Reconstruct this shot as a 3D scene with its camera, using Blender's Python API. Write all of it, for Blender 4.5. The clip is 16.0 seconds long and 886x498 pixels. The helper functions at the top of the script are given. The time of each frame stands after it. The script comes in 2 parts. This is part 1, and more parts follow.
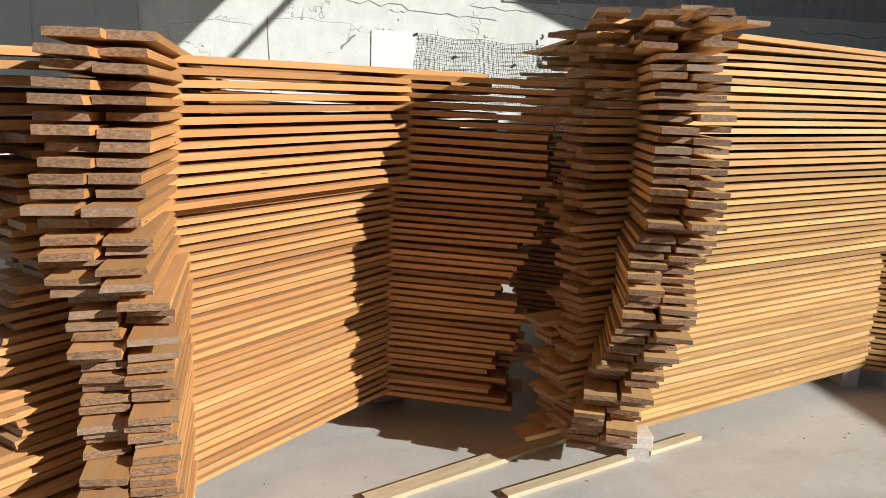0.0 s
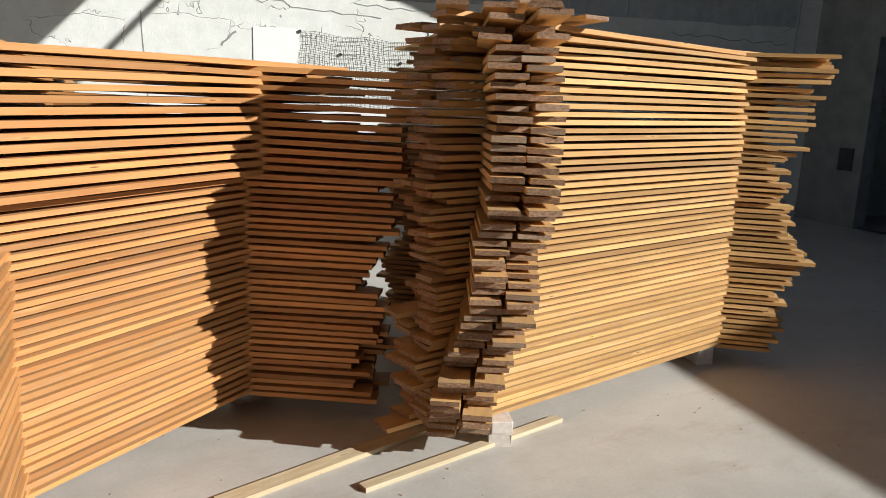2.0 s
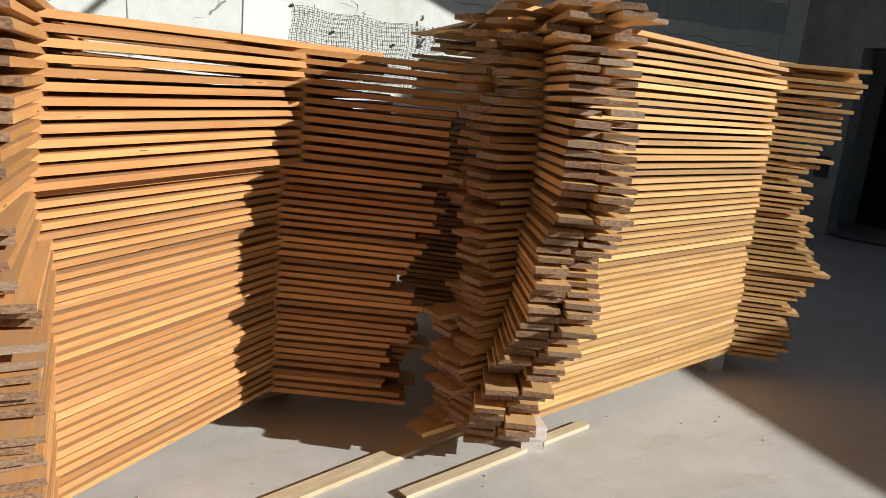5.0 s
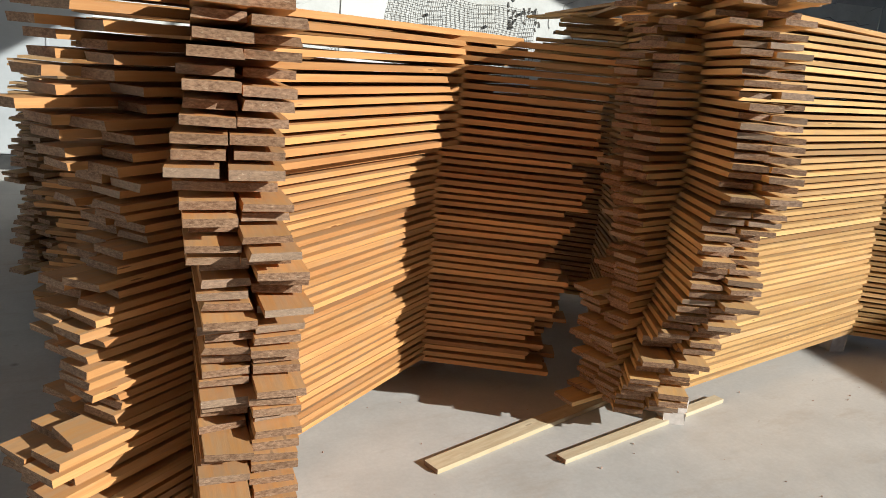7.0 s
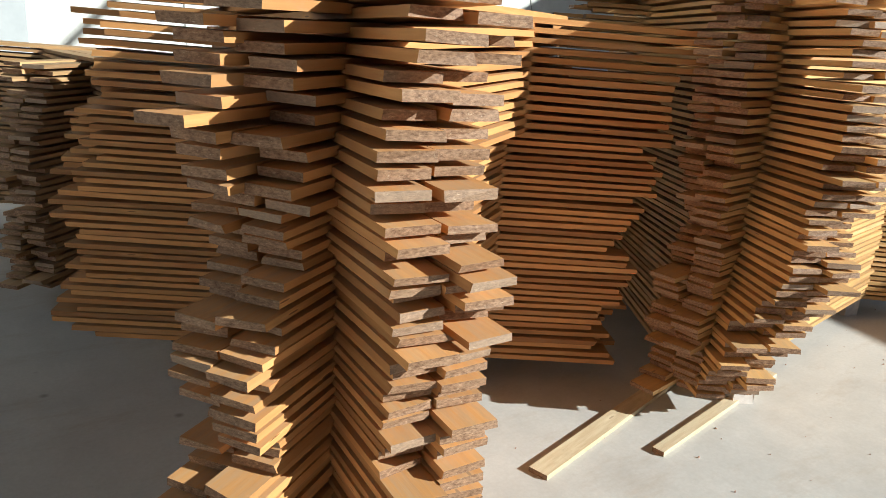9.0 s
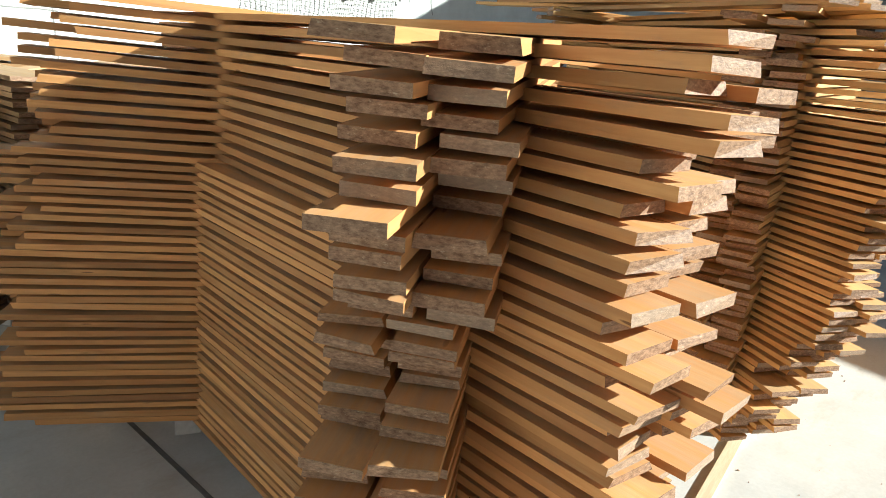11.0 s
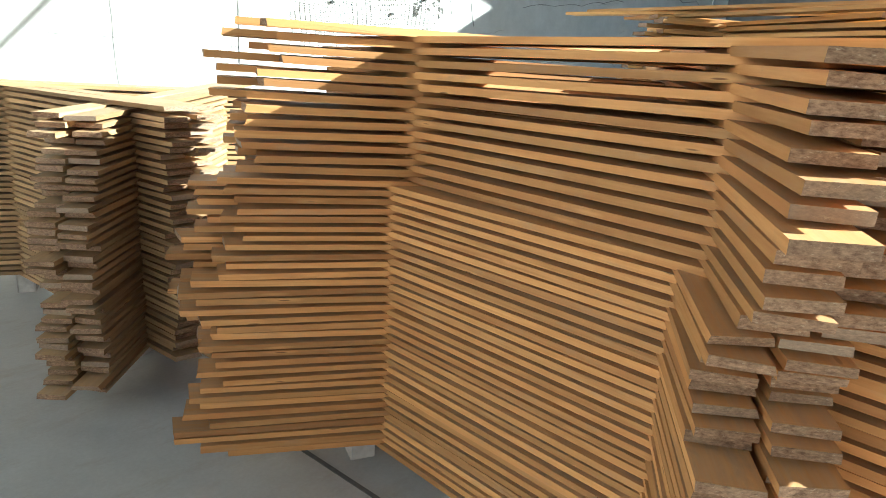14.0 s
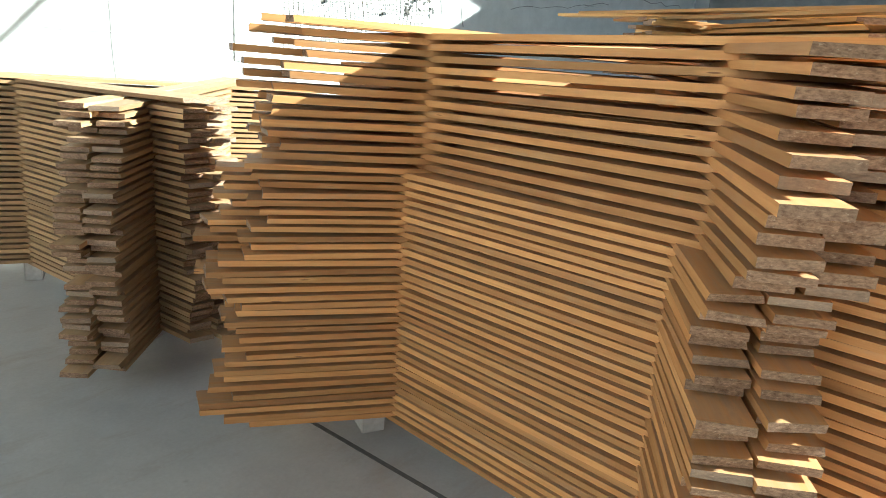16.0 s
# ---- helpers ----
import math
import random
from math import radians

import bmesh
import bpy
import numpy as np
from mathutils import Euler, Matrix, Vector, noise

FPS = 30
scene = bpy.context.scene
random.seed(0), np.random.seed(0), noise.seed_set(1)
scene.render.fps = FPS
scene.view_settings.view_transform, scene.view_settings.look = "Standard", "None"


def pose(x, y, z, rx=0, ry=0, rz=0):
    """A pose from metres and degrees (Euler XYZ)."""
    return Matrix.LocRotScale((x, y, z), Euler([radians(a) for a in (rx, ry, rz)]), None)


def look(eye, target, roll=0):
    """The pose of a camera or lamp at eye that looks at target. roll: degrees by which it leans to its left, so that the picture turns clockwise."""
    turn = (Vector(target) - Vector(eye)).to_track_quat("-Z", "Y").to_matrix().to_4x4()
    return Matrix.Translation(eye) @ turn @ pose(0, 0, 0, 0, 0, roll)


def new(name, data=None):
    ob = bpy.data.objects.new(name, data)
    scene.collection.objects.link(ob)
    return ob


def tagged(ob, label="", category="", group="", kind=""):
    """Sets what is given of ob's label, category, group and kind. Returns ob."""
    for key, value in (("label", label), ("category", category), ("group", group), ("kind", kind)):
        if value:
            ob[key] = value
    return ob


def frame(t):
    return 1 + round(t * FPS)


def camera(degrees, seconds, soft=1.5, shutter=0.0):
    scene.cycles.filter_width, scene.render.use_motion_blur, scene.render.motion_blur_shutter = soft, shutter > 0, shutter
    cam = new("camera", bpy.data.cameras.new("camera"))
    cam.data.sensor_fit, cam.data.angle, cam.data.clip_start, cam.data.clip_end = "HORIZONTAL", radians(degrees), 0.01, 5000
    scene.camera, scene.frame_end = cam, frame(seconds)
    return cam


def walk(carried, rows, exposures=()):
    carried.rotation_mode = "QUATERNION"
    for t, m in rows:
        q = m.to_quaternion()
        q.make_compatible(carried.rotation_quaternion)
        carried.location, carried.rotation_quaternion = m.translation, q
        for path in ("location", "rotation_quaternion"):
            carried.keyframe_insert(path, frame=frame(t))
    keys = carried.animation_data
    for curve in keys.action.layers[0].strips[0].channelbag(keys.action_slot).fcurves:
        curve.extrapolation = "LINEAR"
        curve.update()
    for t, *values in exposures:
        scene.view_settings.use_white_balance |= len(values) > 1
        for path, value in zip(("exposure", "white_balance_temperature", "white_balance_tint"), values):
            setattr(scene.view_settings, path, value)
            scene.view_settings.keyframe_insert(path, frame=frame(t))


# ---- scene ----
cam = camera(63.7, 16.0, soft=0.4)
PATH = [
    (0, (0.454, 0.559, 1.387), (1.141, 2.393, 0.98), 2.1),
    (0.5, (0.552, 0.533, 1.38), (1.293, 2.351, 0.999), 1.5),
    (1, (0.606, 0.51, 1.378), (1.45, 2.289, 1.028), 1.5),
    (1.5, (0.64, 0.488, 1.374), (1.552, 2.234, 1.033), 1.8),
    (2, (0.644, 0.472, 1.36), (1.562, 2.205, 0.965), 2.0),
    (2.5, (0.628, 0.481, 1.37), (1.591, 2.188, 0.971), 1.9),
    (3, (0.539, 0.49, 1.377), (1.491, 2.199, 0.964), 2.0),
    (5.5, (0.379, 0.794, 1.387), (1.41, 2.452, 0.953), 6.0),
    (6, (0.332, 0.821, 1.384), (1.282, 2.532, 0.97), 6.0),
    (6.5, (0.172, 0.809, 1.38), (1.093, 2.521, 0.909), 5.4),
    (7, (-0.014, 0.791, 1.377), (0.875, 2.51, 0.874), 4.8),
    (7.5, (-0.138, 0.813, 1.361), (0.668, 2.564, 0.83), 6.1),
    (8, (-0.228, 0.956, 1.366), (0.566, 2.693, 0.771), 4.5),
    (8.5, (-0.325, 1.12, 1.38), (0.588, 2.796, 0.78), 5.8),
    (8.7, (-0.383, 1.164, 1.385), (0.605, 2.801, 0.798), 5.0),
    (10.8, (-0.698, 1.828, 1.464), (0.671, 3.177, 0.911), 4.9),
    (11, (-0.724, 1.879, 1.459), (0.675, 3.198, 0.908), 5.4),
    (11.5, (-0.873, 1.999, 1.461), (0.612, 3.241, 0.956), 5.9),
    (12, (-0.979, 2.105, 1.466), (0.455, 3.398, 0.946), 6.7),
    (12.5, (-1.008, 2.215, 1.441), (0.347, 3.582, 0.897), 5.6),
    (13, (-1.03, 2.34, 1.44), (0.38, 3.662, 0.922), 3.5),
    (13.5, (-1.037, 2.364, 1.428), (0.357, 3.712, 0.94), 4.0),
    (14, (-1.162, 2.341, 1.441), (0.252, 3.653, 0.913), 3.1),
    (14.5, (-1.285, 2.303, 1.438), (0.07, 3.658, 0.864), 1.6),
    (15, (-1.351, 2.286, 1.437), (-0.021, 3.675, 0.889), 1.3),
    (15.5, (-1.366, 2.297, 1.431), (-0.012, 3.662, 0.882), 2.7),
    (16, (-1.355, 2.294, 1.421), (0.097, 3.567, 0.898), 3.7),
]

walk(cam, [(t, look(e, g, r)) for t, e, g, r in PATH],
     [(0, 0.4, 5850, 4), (3, 0.38, 5850, 4), (7, 0.45, 5800, 3), (8.7, 0.8, 5650, 0), (11, 1.5, 5550, -4), (11.5, 1.7, 5500, -5),
      (12, 1.75, 5450, -6), (13, 2.25, 5400, -7), (14, 2.15, 5400, -7), (14.5, 2.3, 5350, -7), (15, 2.35, 5300, -7), (16, 2.15, 5350, -7)])

# ---- light ----
SUN_AZ = (0.65, -0.76)
SUN_EL = radians(24.5)
world = bpy.data.worlds.new("sky")
scene.world = world
world.use_nodes = True
wn = world.node_tree
bg = wn.nodes["Background"]
sky = wn.nodes.new("ShaderNodeTexSky")
sky.sky_type = "NISHITA"
sky.sun_disc = False
sky.sun_elevation = SUN_EL
sky.sun_rotation = math.atan2(SUN_AZ[0], SUN_AZ[1])
wn.links.new(sky.outputs["Color"], bg.inputs["Color"])
bg.inputs["Strength"].default_value = 0.032
sun = new("sun", bpy.data.lights.new("sun", "SUN"))
sun.data.energy, sun.data.angle, sun.data.color = 5.0, radians(0.5), (1.0, 0.92, 0.81)
sun.matrix_world = look((SUN_AZ[0] * 10, SUN_AZ[1] * 10, 10 * math.tan(SUN_EL)), (0, 0, 0))


# ---- materials ----
class Mat:
    """A small builder for node materials."""

    def __init__(self, name, rough=0.8):
        self.m = bpy.data.materials.new(name)
        self.m.use_nodes = True
        self.t = self.m.node_tree
        self.b = self.t.nodes["Principled BSDF"]
        self.b.inputs["Roughness"].default_value = rough
        self.b.inputs["Specular IOR Level"].default_value = 0.3
        self.co = self.t.nodes.new("ShaderNodeTexCoord")

    def put(self, socket, v):
        if hasattr(v, "is_linked"):
            self.t.links.new(v, socket)
        elif isinstance(v, tuple) and len(v) == 3 and socket.type == "RGBA":
            socket.default_value = (*v, 1)
        elif isinstance(v, (int, float)) and socket.type == "VECTOR":
            socket.default_value = (v, v, v)
        else:
            socket.default_value = v

    def scaled(self, s, source="Object"):
        n = self.t.nodes.new("ShaderNodeMapping")
        self.t.links.new(self.co.outputs[source], n.inputs["Vector"])
        n.inputs["Scale"].default_value = s
        return n.outputs["Vector"]

    def shifted(self, vec, amount):
        n = self.t.nodes.new("ShaderNodeVectorMath")
        n.operation = "ADD"
        self.put(n.inputs[0], vec)
        self.put(n.inputs[1], amount)
        return n.outputs[0]

    def noise(self, vec, scale, detail=4, rough=0.6):
        n = self.t.nodes.new("ShaderNodeTexNoise")
        self.put(n.inputs["Vector"], vec)
        n.inputs["Scale"].default_value, n.inputs["Detail"].default_value, n.inputs["Roughness"].default_value = scale, detail, rough
        return n.outputs["Fac"]

    def voronoi(self, vec, scale, feature="F1"):
        n = self.t.nodes.new("ShaderNodeTexVoronoi")
        n.feature = feature
        self.put(n.inputs["Vector"], vec)
        n.inputs["Scale"].default_value = scale
        return n.outputs["Distance"]

    def ramp(self, f, a, b, lo=0.0, hi=1.0):
        n = self.t.nodes.new("ShaderNodeMapRange")
        self.put(n.inputs["Value"], f)
        for k, v in (("From Min", a), ("From Max", b), ("To Min", lo), ("To Max", hi)):
            n.inputs[k].default_value = v
        return n.outputs["Result"]

    def mix(self, f, a, b, how="MIX"):
        n = self.t.nodes.new("ShaderNodeMix")
        n.data_type, n.blend_type = "RGBA", how
        self.put(n.inputs[0], f)
        self.put(n.inputs[6], a)
        self.put(n.inputs[7], b)
        return n.outputs[2]

    def maths(self, op, a, b=0.0):
        n = self.t.nodes.new("ShaderNodeMath")
        n.operation = op
        self.put(n.inputs[0], a)
        self.put(n.inputs[1], b)
        return n.outputs[0]

    def bump(self, h, strength=0.3, dist=0.002):
        n = self.t.nodes.new("ShaderNodeBump")
        n.inputs["Strength"].default_value, n.inputs["Distance"].default_value = strength, dist
        self.put(n.inputs["Height"], h)
        self.t.links.new(n.outputs["Normal"], self.b.inputs["Normal"])

    def done(self, colour):
        self.put(self.b.inputs["Base Color"], colour)
        return self.m


def wood(name, light, deep, brown):
    w = Mat(name, 0.62)
    info = w.t.nodes.new("ShaderNodeObjectInfo")
    rnd = info.outputs["Random"]
    off = w.maths("MULTIPLY", rnd, 57.0)
    v = w.shifted(w.scaled((1.2, 22, 22)), off)
    grain = w.noise(v, 3.0, 5, 0.65)
    broad = w.noise(w.shifted(w.scaled((0.8, 3, 3)), off), 2.0, 3)
    c = w.mix(w.ramp(grain, 0.32, 0.68), deep, light)
    c = w.mix(w.ramp(broad, 0.42, 0.72, 0, 0.55), c, brown)
    # each board its own tone
    tone = w.maths("FRACT", w.maths("MULTIPLY", rnd, 7.31))
    c = w.mix(w.ramp(tone, 0.55, 1.0, 0, 0.55), c, brown)
    c = w.mix(w.ramp(w.maths("FRACT", w.maths("MULTIPLY", rnd, 13.7)), 0.7, 1.0, 0, 0.35), c, light)
    # lighter and darker boards
    val = w.ramp(w.maths("FRACT", w.maths("MULTIPLY", rnd, 29.3)), 0.0, 1.0, 0.66, 1.12)
    grey = w.t.nodes.new("ShaderNodeCombineColor")
    for socket in grey.inputs:
        w.put(socket, val)
    c = w.mix(1.0, c, grey.outputs[0], "MULTIPLY")
    # knots
    k = w.voronoi(w.shifted(w.scaled((3.2, 14, 24)), off), 1.0)
    c = w.mix(w.ramp(k, 0.08, 0.2, 0.5, 0), c, light)
    c = w.mix(w.ramp(k, 0.045, 0.075, 0.85, 0), c, (0.13, 0.05, 0.018))
    # end grain: duller, weathered, with saw fuzz
    sep = w.t.nodes.new("ShaderNodeSeparateXYZ")
    w.t.links.new(w.co.outputs["Normal"], sep.inputs[0])
    # broad faces: dusty tan patches, and paled to stand in for sunlit tops
    broad_face = w.ramp(w.maths("ABSOLUTE", sep.outputs[2]), 0.7, 0.9, 0, 0.45)
    dusty_lit = w.noise(w.shifted(w.scaled((1.6, 14, 14)), off), 2.6, 5, 0.7)
    c = w.mix(broad_face, c, w.mix(w.ramp(dusty_lit, 0.38, 0.62), (0.52, 0.38, 0.24), light))
    end = w.ramp(w.maths("ABSOLUTE", sep.outputs[0]), 0.7, 0.9)
    fuzz = w.noise(w.shifted(w.scaled((40, 40, 90)), off), 2.0, 4, 0.7)
    ec = w.mix(w.ramp(fuzz, 0.35, 0.7), (0.14, 0.072, 0.038), (0.37, 0.222, 0.13))
    ec = w.mix(w.ramp(tone, 0.7, 0.95, 0, 0.55), ec, (0.33, 0.25, 0.18))
    splinter = w.noise(w.shifted(w.scaled((9, 26, 60)), off), 2.4, 4, 0.75)
    ec = w.mix(w.ramp(splinter, 0.6, 0.72, 0, 0.6), ec, (0.58, 0.45, 0.31))
    c = w.mix(end, c, ec)
    # grey dust and weathering on the faces
    dust = w.noise(w.shifted(w.scaled((2.5, 7, 7)), off), 2.2, 5, 0.7)
    c = w.mix(w.ramp(dust, 0.54, 0.76, 0, 0.5), c, (0.35, 0.235, 0.145))
    h = w.maths("ADD", grain, w.maths("MULTIPLY", w.maths("MULTIPLY", fuzz, end), 2.0))
    w.bump(h, 0.5, 0.0015)
    return w.done(c)


WOOD = wood("pine_warm", (0.66, 0.345, 0.125), (0.53, 0.24, 0.075), (0.36, 0.15, 0.052))
WOOD_PALE = wood("pine_yellow", (0.74, 0.46, 0.185), (0.61, 0.345, 0.118), (0.38, 0.18, 0.066))
WOOD_GREY = wood("pine_grey", (0.57, 0.365, 0.18), (0.43, 0.25, 0.108), (0.29, 0.162, 0.078))
STRIP = wood("pine_strip", (0.76, 0.65, 0.46), (0.68, 0.55, 0.36), (0.50, 0.38, 0.22))


def plain(name, a, b, scale, rough=0.8, bump=0.3, dist=0.003, metal=0.0):
    m = Mat(name, rough)
    v = m.co.outputs["Object"]
    n1, n2 = m.noise(v, scale, 6, 0.65), m.noise(v, scale * 0.13, 3)
    c = m.mix(m.ramp(n1, 0.3, 0.7), a, b)
    c = m.mix(m.ramp(n2, 0.45, 0.75, 0, 0.5), c, a)
    m.b.inputs["Metallic"].default_value = metal
    m.bump(n1, bump, dist)
    return m.done(c)


def floor_material():
    m = Mat("trowelled_concrete", 0.6)
    v = m.co.outputs["Object"]
    big, mid, fine = m.noise(v, 0.55, 4), m.noise(v, 3.2, 6, 0.7), m.noise(v, 60, 3, 0.7)
    c = m.mix(m.ramp(mid, 0.3, 0.72), (0.43, 0.412, 0.392), (0.56, 0.538, 0.512))
    c = m.mix(m.ramp(big, 0.42, 0.66, 0, 0.6), c, (0.63, 0.60, 0.565))
    c = m.mix(m.ramp(fine, 0.35, 0.7, 0.18, 0), c, (0.31, 0.27, 0.24))
    spots = m.voronoi(m.shifted(m.scaled((1, 1, 1)), 3.3), 2.3)
    c = m.mix(m.ramp(spots, 0.015, 0.05, 0.6, 0), c, (0.16, 0.135, 0.115))
    stain = m.noise(m.scaled((1.3, 4.0, 1)), 1.4, 6, 0.75)
    c = m.mix(m.ramp(stain, 0.54, 0.74, 0, 0.5), c, (0.36, 0.285, 0.22))
    m.put(m.b.inputs["Roughness"], m.ramp(mid, 0.3, 0.7, 0.5, 0.75))
    m.bump(m.maths("ADD", mid, m.maths("MULTIPLY", fine, 0.3)), 0.25, 0.002)
    return m.done(c)


def wall_material():
    m = Mat("whitewashed_masonry", 0.9)
    v = m.co.outputs["Object"]
    big, mid, fine = m.noise(v, 0.8, 5), m.noise(v, 5, 6, 0.7), m.noise(v, 45, 4, 0.7)
    c = m.mix(m.ramp(mid, 0.3, 0.7), (0.66, 0.655, 0.63), (0.80, 0.795, 0.77))
    c = m.mix(m.ramp(big, 0.5, 0.68, 0, 0.45), c, (0.60, 0.57, 0.50))
    # flaking lines
    warp = m.shifted(m.scaled((1.0, 1.0, 2.4)), m.maths("MULTIPLY", m.noise(v, 3, 3), 0.7))
    crack = m.voronoi(warp, 1.1, "DISTANCE_TO_EDGE")
    keep = m.ramp(m.noise(v, 1.3, 2), 0.52, 0.60)
    line = m.maths("MULTIPLY", m.ramp(crack, 0.002, 0.010, 1, 0), keep)
    c = m.mix(m.maths("MULTIPLY", line, 0.7), c, (0.22, 0.21, 0.20))
    pits = m.ramp(m.noise(v, 22, 4, 0.8), 0.67, 0.74)
    c = m.mix(m.maths("MULTIPLY", m.maths("MULTIPLY", pits, keep), 0.5), c, (0.30, 0.28, 0.26))
    h = m.maths("ADD", m.maths("ADD", mid, m.maths("MULTIPLY", fine, 0.4)), m.maths("MULTIPLY", line, -1.5))
    m.bump(h, 0.6, 0.008)
    return m.done(c)


CONCRETE = floor_material()
PLASTER = wall_material()
PATCH = plain("fresh_white_render", (0.80, 0.80, 0.78), (0.86, 0.86, 0.84), 9, 0.9, 0.25)
STONE = plain("grey_white_stone", (0.40, 0.41, 0.42), (0.56, 0.565, 0.565), 7, 0.9, 0.6, 0.008)
RAW = plain("bare_concrete", (0.20, 0.20, 0.205), (0.30, 0.30, 0.30), 4, 0.9, 0.4, 0.004)
BLOCK = plain("cut_block", (0.50, 0.44, 0.40), (0.66, 0.60, 0.56), 25, 0.9, 0.6)
WIRE = plain("rusty_wire", (0.10, 0.085, 0.075), (0.19, 0.165, 0.14), 60, 0.6, 0.2)
# Also colours wall_inner, where the darkness stands in for shade.
DARK = plain("dark_paint_and_shade", (0.035, 0.035, 0.037), (0.07, 0.068, 0.066), 12, 0.5)
STEEL = plain("painted_steel", (0.06, 0.055, 0.055), (0.11, 0.10, 0.095), 20, 0.45)
SHEET = plain("pale_sheet", (0.44, 0.46, 0.48), (0.54, 0.555, 0.57), 3, 0.5, 0.1)
ROOF = plain("roof_underside", (0.16, 0.15, 0.14), (0.24, 0.23, 0.21), 6, 0.8)
SACK = plain("white_sack", (0.66, 0.65, 0.61), (0.78, 0.77, 0.74), 14, 0.8, 0.6, 0.01)
BENCHTOP = plain("worn_benchtop", (0.36, 0.22, 0.17), (0.52, 0.38, 0.30), 9, 0.7)
HAIRLINE = plain("hairline_crack", (0.26, 0.25, 0.24), (0.38, 0.37, 0.35), 30, 0.9)
GAP = plain("joint_filler", (0.10, 0.095, 0.09), (0.16, 0.15, 0.14), 30, 0.9)


# ---- mesh helpers ----
def part(name, bm, mat, parent=None, label=""):
    me = bpy.data.meshes.new(name)
    bm.to_mesh(me)
    bm.free()
    me.materials.append(mat)
    ob = new(name, me)
    if parent:
        ob.parent = parent
    if label:
        ob["label"] = label
    return ob


def box(bm, x0, x1, y0, y1, z0, z1, bevel=0.0, m=Matrix()):
    r = bmesh.ops.create_cube(bm, size=1, matrix=m @ Matrix.Translation(((x0 + x1) / 2, (y0 + y1) / 2, (z0 + z1) / 2)) @ Matrix.Diagonal((x1 - x0, y1 - y0, z1 - z0, 1)))
    if bevel:
        es = list({e for v in r["verts"] for e in v.link_edges})
        bmesh.ops.bevel(bm, geom=es, offset=bevel, segments=2, affect="EDGES", profile=0.6)
    return bm


def boxed(*a, **k):
    return box(bmesh.new(), *a, **k)


def prism(points, z0, z1):
    bm = bmesh.new()
    f = bm.faces.new([bm.verts.new((x, y, z0)) for x, y in points])
    ex = bmesh.ops.extrude_face_region(bm, geom=[f])
    bmesh.ops.translate(bm, vec=(0, 0, z1 - z0), verts=[g for g in ex["geom"] if isinstance(g, bmesh.types.BMVert)])
    bmesh.ops.recalc_face_normals(bm, faces=bm.faces)
    return bm


def rod(bm, p, q, r, sides=6):
    p, q = Vector(p), Vector(q)
    d = q - p
    m = Matrix.Translation((p + q) / 2) @ d.to_track_quat("Z", "Y").to_matrix().to_4x4()
    bmesh.ops.create_cone(bm, cap_ends=True, segments=sides, radius1=r, radius2=r, depth=d.length, matrix=m)


# The building stands a little turned: u runs along the back wall, v towards it, both from its foot.
BUILDING = Matrix.Translation((0, 8.9, 0)) @ Matrix.Rotation(math.atan2(-0.199, 0.98), 4, "Z")


def built(name, bm, mat, label, category):
    ob = part(name, bm, mat)
    ob.matrix_basis = BUILDING
    return tagged(ob, label, category, kind="structure")


# ---- setting ----
tagged(part("ground", boxed(-40, 40, -40, 40, -0.3, 0), CONCRETE), "smooth grey concrete yard floor, dusty and stained", "floor", kind="structure")
WALL_H = 4.5
wall = built("wall_north", boxed(-7, 16, 0, 0.3, 0, WALL_H), PLASTER, "whitewashed rough masonry wall with cracks and flaking", "wall")

# east wall with a dark doorway, raised at the back against sky light, lower beyond
bm = boxed(9.82, 10.0, -1.0, 0, 0, WALL_H)
box(bm, 9.82, 10.0, -2.5, -1.0, 2.35, WALL_H)
box(bm, 9.82, 10.0, -7, -2.5, 0, WALL_H)
# unseen stretch, its height set to cast the shade line on the floor
box(bm, 9.82, 10.0, -17, -7, 0, 3.03)
built("wall_east", bm, RAW, "bare grey concrete side wall with a dark doorway", "wall")
built("wall_plate", boxed(9.8, 9.818, -0.86, -0.64, 0.72, 1.0, bevel=0.003), DARK, "small dark brown cover plate on the side wall", "cover plate")
bm = bmesh.new()
rod(bm, (9.45, -0.012, 1.95), (9.45, -0.012, WALL_H), 0.011, 8)
built("conduit", bm, SHEET, "thin pale conduit running up the wall", "conduit")
# Out of view; added to block low sky light from the south.
built("wall_south", boxed(-7, 10, -17.2, -17, 0, WALL_H), PLASTER, "unseen plain wall added to keep low sky light out of the yard", "wall")
# Added room walls; their dark colour stands for the shade inside.
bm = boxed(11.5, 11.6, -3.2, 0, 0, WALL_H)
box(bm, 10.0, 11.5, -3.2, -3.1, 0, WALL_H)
built("wall_inner", bm, DARK, "wall behind the doorway, coloured dark in place of the room's shade", "wall")
# Never in view; closes the west side and holds back low sky light.
built("wall_west", boxed(-7, -6.8, -17, 0, 0, WALL_H), PLASTER, "unseen plain wall added to close the west side of the yard", "wall")

# unseen roof, open over mid-yard, outline cut to shape sun and sky light
outline = [(-2, 0.3), (16, 0.3), (16, -5.33), (4.075, -1.66), (5.15, -3.68), (5.15, -17.2), (-2, -17.2)]
built("ceiling", prism(outline, WALL_H, WALL_H + 0.12), ROOF, "unseen roof added and cut to shape the sun and sky light", "roof")
# Unseen brace, placed so its shadow falls as a diagonal on the wall.
bm = bmesh.new()
rod(bm, (4.95, -2.1, WALL_H + 0.05), (6.8, -5.4, WALL_H + 0.05), 0.035, 8)
built("beam", bm, STEEL, "unseen thin steel brace under the roof edge, set to shadow the wall", "beam")

# floor joint
bm = bmesh.new()
box(bm, -0.009, 0.009, -0.7, 0.5, 0, 0.003)
j = part("floor_joint", bm, GAP)
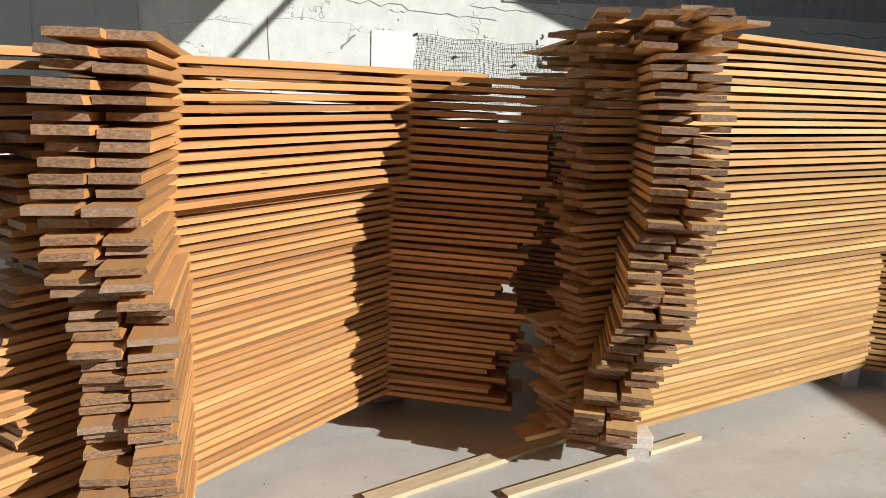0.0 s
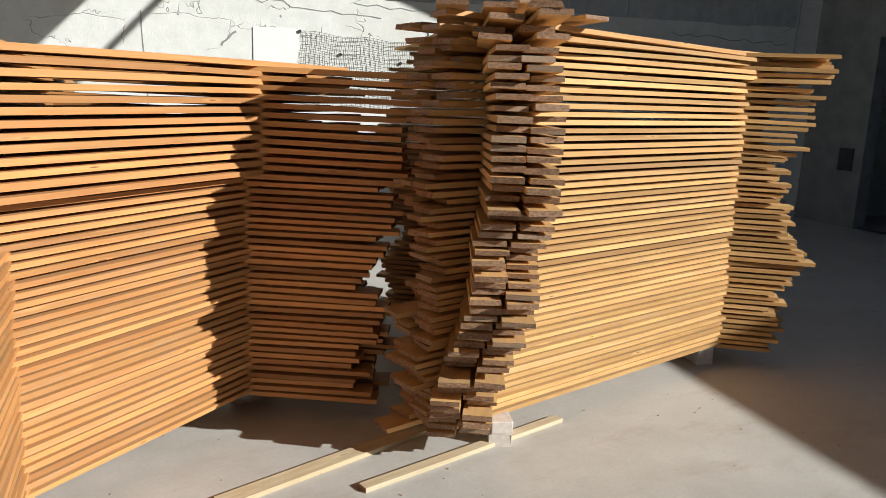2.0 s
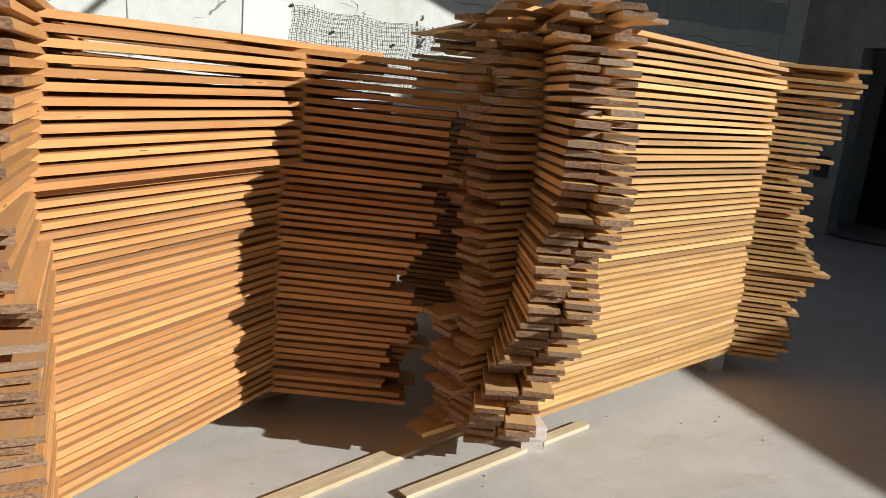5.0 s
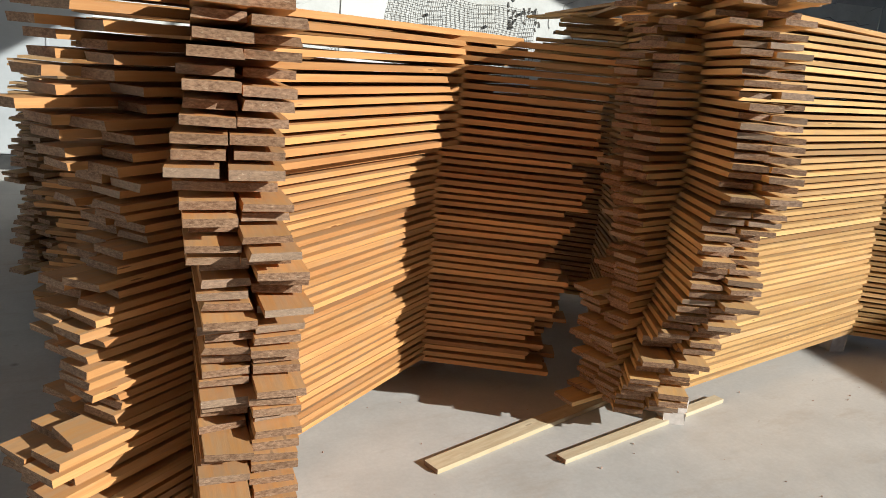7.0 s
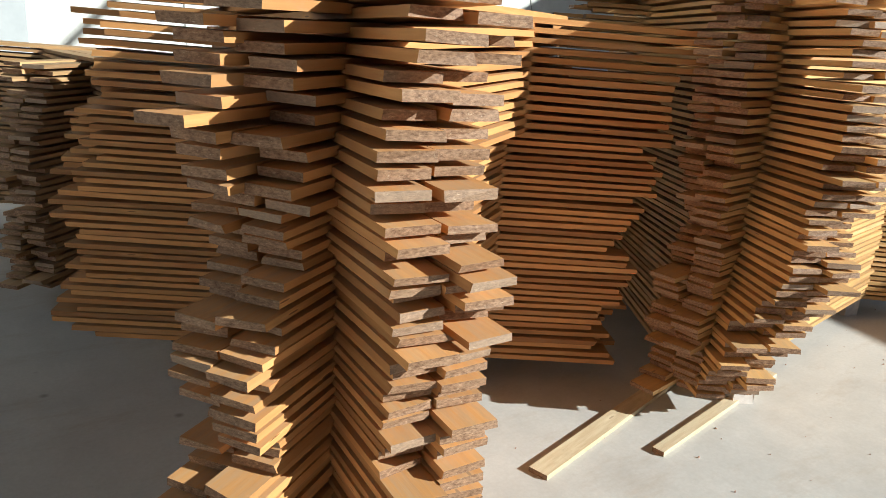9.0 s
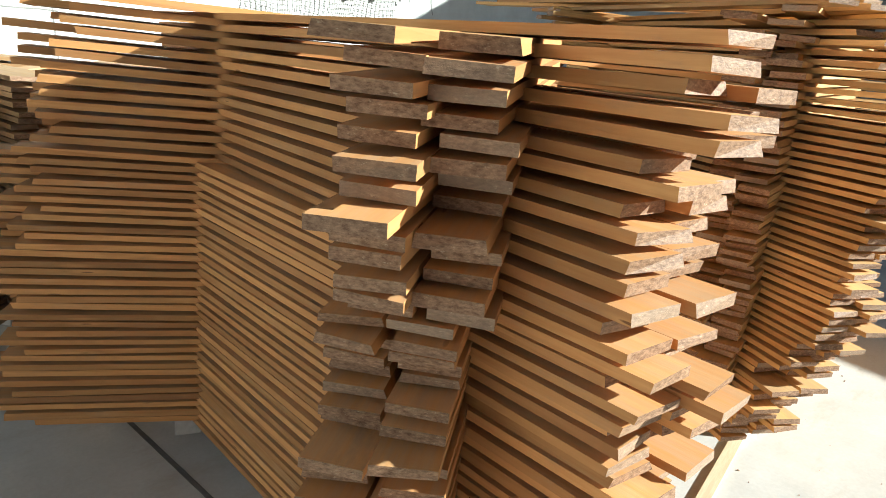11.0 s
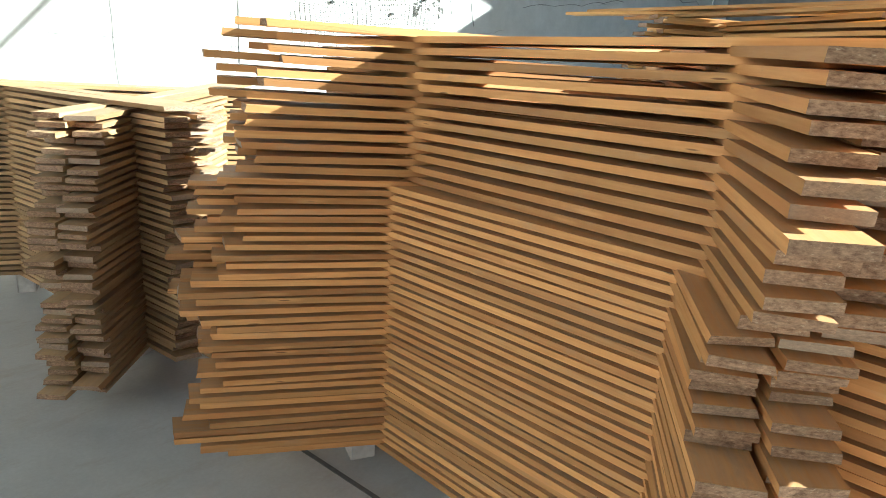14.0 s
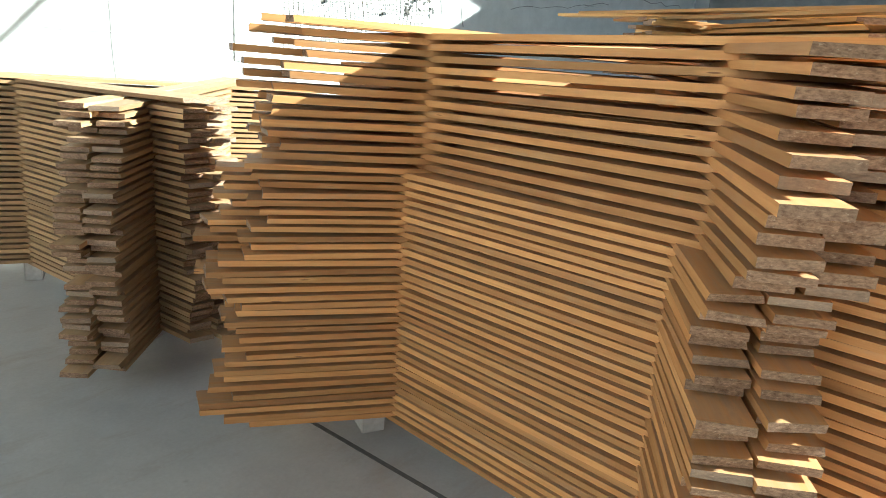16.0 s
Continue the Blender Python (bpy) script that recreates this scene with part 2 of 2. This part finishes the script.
j.matrix_basis = pose(0.236, 3.95, 0.0, 0, 0, 1)
tagged(j, "dark narrow joint in the concrete floor", "joint", kind="structure")

# pale sheet cladding with seams at the left end of the back wall
clad = built("wall_cladding", boxed(-6.8, 0.12, -0.025, -0.003, 0.16, 2.9), SHEET, "pale painted sheet cladding with upright seams", "cladding")
for k in range(10):
    seam = part("seam", boxed(-0.30 - 0.62 * k, -0.285 - 0.62 * k, -0.034, -0.0255, 0.16, 2.9), SHEET, clad)
built("baseboard", boxed(-6.8, 1.1, -0.03, -0.004, 0, 0.15), DARK, "dark painted strip along the wall foot", "baseboard")

# fresh square of render, block faces, cracks
built("render_patch", boxed(2.52, 3.0, -0.012, -0.003, 1.25, 2.11, bevel=0.004), PATCH, "square of fresh white render on the wall", "render")
rng = random.Random(11)
for row, (z0, z1) in enumerate(((2.50, 2.92), (2.94, 3.34))):
    u = 1.45 + 0.3 * row
    while u < 9.4:
        w = rng.uniform(0.45, 0.85)
        if u + w > 9.5:
            break
        dz = rng.uniform(-0.03, 0.03)
        bm = boxed(u, u + w - rng.uniform(0.015, 0.03), -0.014 - rng.uniform(0, 0.006), -0.003, z0 + dz + 0.015, z1 + rng.uniform(-0.03, 0.0), bevel=0.006)
        for v in bm.verts:
            v.co.x += rng.uniform(-0.008, 0.008)
            v.co.z += rng.uniform(-0.008, 0.008)
        part("stone", bm, PLASTER if u < 3.6 else STONE, wall)
        u += w


def crack(points, width=0.009, mat=None):
    bm = bmesh.new()
    for (a, b), (c, d) in zip(points, points[1:]):
        p, q = Vector((a, -0.002, b)), Vector((c, -0.002, d))
        n = (q - p).normalized()
        s = Vector((-n.z, 0, n.x)) * width * rng.uniform(0.35, 0.6)
        vs = [bm.verts.new(x) for x in (p - s, q - s, q + s, p + s)]
        top = [bm.verts.new(v.co + Vector((0, -0.003, 0))) for v in vs]
        bm.faces.new(top)
        for i in range(4):
            bm.faces.new((vs[i], vs[(i + 1) % 4], top[(i + 1) % 4], top[i]))
    bmesh.ops.recalc_face_normals(bm, faces=bm.faces)
    part("crack", bm, mat or HAIRLINE, wall, "grey hairline crack")


def wander(p, q, n, amp):
    out = []
    for i in range(n + 1):
        f = i / n
        a = 0 if i in (0, n) else amp
        out.append((p[0] + (q[0] - p[0]) * f + rng.uniform(-a, a), p[1] + (q[1] - p[1]) * f + rng.uniform(-a, a)))
    return out


crack(wander((1.49, 0.6), (1.42, 2.2), 8, 0.006))
crack(wander((0.82, 1.44), (1.49, 1.43), 5, 0.006))
crack(wander((1.5, 2.46), (2.4, 2.44), 9, 0.012), 0.008)
crack(wander((2.2, 2.42), (3.9, 2.28), 16, 0.03), 0.008)
crack(wander((3.6, 2.42), (5.9, 2.30), 18, 0.02), 0.008)
crack(wander((5.2, 1.75), (5.15, 2.0), 4, 0.01))
crack(wander((4.9, 1.85), (4.86, 2.02), 4, 0.01))
crack(wander((2.2, 1.9), (2.35, 2.05), 5, 0.02), 0.02)
crack(wander((5.9, 2.0), (7.6, 2.2), 14, 0.03), 0.008)
crack(wander((7.6, 2.35), (9.3, 2.3), 14, 0.03), 0.009)

# scribbled dark marks that cannot be read
for k in range(26):
    a, b = rng.uniform(4.38, 4.78), rng.uniform(1.78, 2.12)
    if 4.47 < a < 4.55:
        a -= 0.09
    crack(wander((a, b), (a + rng.uniform(-0.03, 0.04), b + rng.uniform(-0.07, 0.07)), 3, 0.012), 0.02, GAP)

# wire mesh hung on the wall
net = tagged(new("wire_mesh"), "rusty square wire mesh nailed to the wall", "wire mesh")
net.matrix_basis = BUILDING
UN, ZN = 34, 17
du, dz = (4.72 - 3.01) / UN, 0.047


def net_at(i, k):
    u = 3.01 + du * i
    z = 2.09 - 0.06 * math.sin(i / UN * 1.5) - dz * k
    return Vector((u + 0.012 * math.sin(k * 0.7 + i * 0.2), -0.02 - 0.006 * math.sin(i * 0.5), z + 0.012 * math.sin(i * 0.55 + k * 0.1)))


for k in range(ZN):
    bm = bmesh.new()
    for i in range(UN):
        rod(bm, net_at(i, k), net_at(i + 1, k), 0.0024, 4)
    part("wire", bm, WIRE, net)
for i in range(UN + 1):
    bm = bmesh.new()
    for k in range(ZN - 1):
        rod(bm, net_at(i, k), net_at(i, k + 1), 0.0024, 4)
    part("wire", bm, WIRE, net)
for i, k in ((0, 0), (9, 4), (22, 5), (30, 1)):
    bm = bmesh.new()
    p = net_at(i, k)
    rod(bm, p + Vector((0, 0.0195, 0)), p + Vector((0, -0.012, 0)), 0.016, 10)
    part("nail", bm, DARK, net)

# ---- workbench by the back wall ----
bench = tagged(new("workbench"), "steel-legged workbench with a worn top by the wall", "workbench")
bench.matrix_basis = BUILDING @ pose(-0.72, -0.95, 0)
part("tabletop", boxed(-1.5, 0.0, 0, 0.62, 1.04, 1.10, bevel=0.006), BENCHTOP, bench, "worn reddish wooden top")
for x in (-1.46, -0.05):
    for y in (0.02, 0.56):
        part("leg", boxed(x, x + 0.045, y, y + 0.045, 0, 1.04, bevel=0.003), STEEL, bench)
part("rail", boxed(-1.415, -0.05, 0.03, 0.06, 0.98, 1.039), STEEL, bench)
part("shelf", boxed(-1.46, -0.005, 0.02, 0.6, 0.40, 0.43, bevel=0.003), STEEL, bench)
bm = boxed(-0.62, -0.1, 0.1, 0.5, 0.43, 0.97, bevel=0.07)
bmesh.ops.subdivide_edges(bm, edges=bm.edges[:], cuts=2, use_grid_fill=True)
for v in bm.verts:
    n = noise.noise(v.co * 5)
    v.co += Vector((n * 0.03, noise.noise(v.co * 5 + Vector((9, 0, 0))) * 0.03, 0))
sack = part("sack", bm, SACK)
for p in sack.data.polygons:
    p.use_smooth = True
sack.matrix_basis = bench.matrix_basis.copy()
tagged(sack, "full white sack standing on the bench shelf", "sack")

# ---- timber stacks ----
W = 0.115     # board width
L = 2.2       # board length


def board_mesh(rng, mat):
    """One sawn board along x, slightly bowed, with ends that are not quite square."""
    n = 5
    length = L * rng.uniform(0.975, 1.025)
    bow, crook, twist = rng.gauss(0, 0.0042), rng.gauss(0, 0.004), rng.gauss(0, 0.02)
    w = W * rng.uniform(0.93, 1.0)
    wane = rng.uniform(0, 0.012) if rng.random() < 0.35 else 0.0
    skew = [rng.gauss(0, 0.08), rng.gauss(0, 0.08)]
    v, f = [], []
    for i in range(n + 1):
        u = i / n - 0.5
        dz, dy = bow * (u * u * 4 - 0.33), crook * (u * u * 4 - 0.33)
        for y, z in ((-w / 2, 0), (w / 2, 0), (w / 2 - wane * rng.random(), 1), (-w / 2 + wane * rng.random(), 1)):
            x = u * length + (y * skew[0 if i == 0 else 1] + rng.gauss(0, 0.0025) if i in (0, n) else 0)
            v.append((x, y + dy, z + (dz + y * twist * u) / 0.022))
    for i in range(n):
        a = i * 4
        for k in range(4):
            f.append((a + k, a + (k + 1) % 4, a + 4 + (k + 1) % 4, a + 4 + k))
    f.append((3, 2, 1, 0))
    f.append((n * 4, n * 4 + 1, n * 4 + 2, n * 4 + 3))
    me = bpy.data.meshes.new("board")
    me.from_pydata([(x, y, z * 0.022) for x, y, z in v], [], f)
    me.update()
    me.materials.append(mat)
    return me


RNG = random.Random(4)
KINDS = {m.name: [board_mesh(RNG, m) for _ in range(60)] for m in (WOOD, WOOD_PALE, WOOD_GREY)}


def along(profile, f):
    if f <= profile[0][0]:
        return profile[0][1]
    for (a, x), (b, y) in zip(profile, profile[1:]):
        if a <= f <= b:
            return x + (y - x) * (f - a) / (b - a)
    return profile[-1][1]


def lay(root, rng, meshes, c, ang, tilt, t, roll=0.0):
    ob = new("board", rng.choice(meshes))
    ob.parent = root
    flip = math.pi if rng.random() < 0.5 else 0
    ob.matrix_basis = (Matrix.Translation(c - root.location) @ Matrix.Rotation(ang, 4, "Z") @ Matrix.Rotation(-tilt, 4, "Y")
                       @ Matrix.Rotation(roll, 4, "X") @ Matrix.Rotation(flip, 4, "Z") @ Matrix.Diagonal((1, 1, t / 0.022, 1)))
    return ob


def stack(corners, shifts, lots, base, seed, mat, label, loose=0.0, sways=(), back=(0, 0, 0)):
    """Three walls of paired boards that cross at three corners; lots are (layers, thickness, offsets of each wall's two ends).
    shifts slide each wall's boards along it, sways swing their far ends sideways, both by height."""
    rng = random.Random(seed)
    root = new("timber_stack")
    root.location = (corners[0][0], corners[0][1], 0)
    tagged(root, label, "timber stack", "timber stacks")
    total = sum(n for n, _, _ in lots)
    z0, done = base, 0
    drift = [[0.0, 0.0] for _ in range(3)]
    for count, t, off in lots:
        cs = [Vector(c) for c in corners]
        for i in range(count):
            f = (done + i) / total
            wild = max(0.0, (f - 0.82) / 0.18) * loose
            height = z0
            for k in range(3):
                p, q = cs[k] + Vector(off[k][0]), cs[(k + 1) % 3] + Vector(off[k][1])
                d = (q - p).normalized()
                side = (q - p).length
                if sways:
                    q = q + Vector((-d.y, d.x)) * along(sways[k], height) * side / (side / 2 + L / 2)
                    d = (q - p).normalized()
                nrm = Vector((-d.y, d.x))
                tilt = t / side
                for s in (0, 1):
                    drift[k][s] = 0.8 * drift[k][s] + rng.gauss(0, 0.022)
                    sh = along(shifts[k], height) + drift[k][s] + rng.gauss(0, 0.022) + rng.gauss(0, 0.06) * wild + (back[k] if s == 0 else 0)
                    c = (p + q) / 2 + nrm * ((s - 0.5) * (W + 0.005) + rng.gauss(0, 0.003)) + d * sh
                    z = z0 + t * 0.5 + tilt * sh
                    lay(root, rng, KINDS[mat.name], Vector((c.x, c.y, z)), math.atan2(d.y, d.x) + rng.gauss(0, 0.004) + rng.gauss(0, 0.05) * wild,
                        tilt + rng.gauss(0, 0.012) * wild, t * (rng.uniform(1.06, 1.28) + 0.1 * min(1.0, max(0.0, (1.0 - height) / 0.4))), rng.gauss(0, 0.05) * wild)
            z0 += 2 * t
        done += count
    return root, z0


FLAT = [(0, 0), (1, 0)]
KEEP = (((0, 0), (0, 0)),) * 3
STEP = (0.06, -0.036)
C1, C2, C3 = (0.369, 2.853), (1.276, 3.533), (0.455, 4.023)
SLIDE_C = ([(0.2, -0.02), (0.33, 0.0), (0.44, 0.03), (0.55, 0.09), (0.7, 0.075), (0.78, 0.08), (0.9, 0.13), (1.05, 0.13), (1.15, 0.06), (1.25, 0.0), (1.45, -0.02)],
           [(0.12, 0.035), (0.3, 0.03), (0.5, 0.02), (0.65, 0.01), (0.8, 0.0), (0.9, -0.03), (1.05, -0.06), (1.2, -0.05), (1.5, -0.09)],
           [(0.1, 0.02), (0.5, 0.02), (0.7, -0.02), (0.83, 0.0), (0.86, 0.05), (0.95, 0.04), (1.1, 0.0), (1.22, 0.03), (1.35, 0.06), (1.5, 0.02)])
SWAY_C = (FLAT, FLAT, [(0.1, -0.02), (0.86, -0.012), (0.9, -0.05), (1.08, -0.05), (1.2, -0.03), (1.4, -0.005)])
stack((C1, C2, C3), SLIDE_C,
      ((32, 0.0146, (((-0.033, 0.04), (0, 0)), ((0, 0), (0, 0)), ((0, 0), (0, 0)))), (13, 0.0176, (((0, 0), STEP), (STEP, STEP), (STEP, (0, 0))))), 0.11, 1, WOOD,
      "tall open triangular stack of orange pine boards on blocks", 0.25, SWAY_C, (0, 0.06, 0))
E1, E2, E3 = (2.133, 2.922), (3.80, 3.20), (2.76, 4.00)
SLIDE_E = ([(0.1, -0.06), (0.3, -0.08), (0.45, -0.11), (0.55, -0.07), (0.73, 0.0), (0.85, -0.06), (1.0, -0.08), (1.2, -0.07), (1.6, -0.06)],
           [(0.1, 0.14), (0.23, 0.07), (0.36, 0.1), (0.54, 0.09), (0.6, 0.01), (0.7, 0.05), (0.86, 0.1), (1.0, 0.16), (1.2, 0.13), (1.34, 0.085), (1.55, 0.06), (1.65, -0.03)],
           [(0.1, -0.13), (0.24, -0.06), (0.42, 0.0), (0.51, 0.02), (0.71, 0.07), (0.85, 0.08), (1.0, 0.14), (1.1, 0.13), (1.2, 0.1), (1.36, 0.04), (1.5, 0.01), (1.65, 0.0)])
SWAY_E = (FLAT, FLAT, [(0.1, -0.09), (0.23, -0.063), (0.4, -0.018), (0.55, 0.025), (0.7, 0.07), (0.86, 0.065), (1.0, 0.105), (1.2, 0.1), (1.31, 0.12), (1.5, 0.085)])
second, top = stack((E1, E2, E3), SLIDE_E, ((32, 0.0146, KEEP), (20, 0.0163, KEEP)), 0.10, 2, WOOD_PALE,
                    "tall open triangular stack of yellow pine boards, splayed at the top", 0.7, SWAY_E)
# loose boards thrown askew over the near corner
rng = random.Random(21)
for k, (x, y, turn) in enumerate(((2.30, 3.62, 63), (2.57, 3.84, 86), (2.42, 3.74, 75))):
    lay(second, rng, KINDS[WOOD_PALE.name], Vector((x, y, top + 0.002 + 0.017 * k)), radians(turn), 0.0, 0.0155, 0.0)
G1, G2, G3 = (0.20, 5.52), (1.015, 6.31), (0.13, 6.70)
stack((G1, G2, G3), ([(0.1, -0.15), (0.3, -0.11), (0.7, -0.09), (1.1, -0.02)], [(0.1, -0.04), (1.1, -0.06)], FLAT), ((34, 0.01567, KEEP),), 0.11, 3, WOOD_GREY, "lower open triangular stack of greyish pine boards on blocks", 0.3)


# ---- blocks under the stack corners ----
def blocks(c, turn, h, two=False, label="pale cut concrete block under the boards"):
    n = 2 if two else 1
    for k in range(n):
        bm = boxed(-0.085, 0.085, -0.045, 0.045, 0, h / n - 0.001, bevel=0.004)
        for v in bm.verts:
            v.co += Vector([rng.uniform(-0.003, 0.003) for _ in range(2)] + [0])
        ob = part("concrete_block", bm, BLOCK)
        ob.matrix_basis = pose(c[0], c[1], k * h / n, 0, 0, turn + 4 * k)
        tagged(ob, label, "block", "stack blocks")


for c, a in ((C1, 30), ((C2[0] + 0.06, C2[1] + 0.08), 10), ((C3[0] - 0.06, C3[1] + 0.15), 65), (G1, 30), (G2, 10), ((G3[0] - 0.05, G3[1] + 0.06), 65)):
    blocks(c, a, 0.121)
blocks((E1[0] + 0.04, E1[1] - 0.11), 65, 0.111, two=True, label="pale cut block, one of two stacked under the boards")
blocks((E2[0] - 0.08, E2[1] - 0.02), 75, 0.111)
blocks(E3, 10, 0.111)


# ---- strips on the floor ----
def strip(p, q, w, label):
    p, q = Vector(p), Vector(q)
    d = q - p
    bm = boxed(-d.length / 2, d.length / 2, -w / 2, w / 2, 0, 0.019, bevel=0.0015)
    ob = part("wooden_strip", bm, STRIP)
    ob.matrix_basis = pose((p.x + q.x) / 2, (p.y + q.y) / 2, 0, 0, 0, math.degrees(math.atan2(d.y, d.x)))
    tagged(ob, label, "strip", "loose strips")


strip((1.025, 2.755), (2.06, 3.035), 0.075, "pale sawn strip lying flat on the concrete floor")
strip((1.505, 2.65), (2.515, 2.845), 0.048, "narrow pale sawn strip lying on the concrete floor")

# ---- cable along the side wall ----
bm = bmesh.new()
pts = [Vector(p) for p in ((10.35, 7.3, 0.013), (10.0, 6.75, 0.013), (9.75, 6.3, 0.013), (9.5, 5.95, 0.013), (9.42, 5.6, 0.013), (9.6, 5.2, 0.013))]
for a, b in zip(pts, pts[1:]):
    rod(bm, a, b, 0.013, 6)
tagged(part("cable", bm, DARK), "black cable lying loose on the concrete floor", "cable")

# ---- chips and grit on the floor ----
bm = bmesh.new()
for k in range(90):
    x, y = rng.uniform(0.4, 4.2), rng.uniform(1.4, 3.4)
    s = rng.uniform(0.002, 0.006)
    m = pose(x, y, s * 0.4, rng.uniform(0, 360), rng.uniform(0, 360), rng.uniform(0, 360)) @ Matrix.Diagonal((s * rng.uniform(1, 2.5), s, s * 0.6, 1))
    bmesh.ops.create_cube(bm, size=1, matrix=m)
tagged(part("wood_chips", bm, BENCHTOP), "scattered wood chips and grit on the concrete", "chips", kind="stuff")
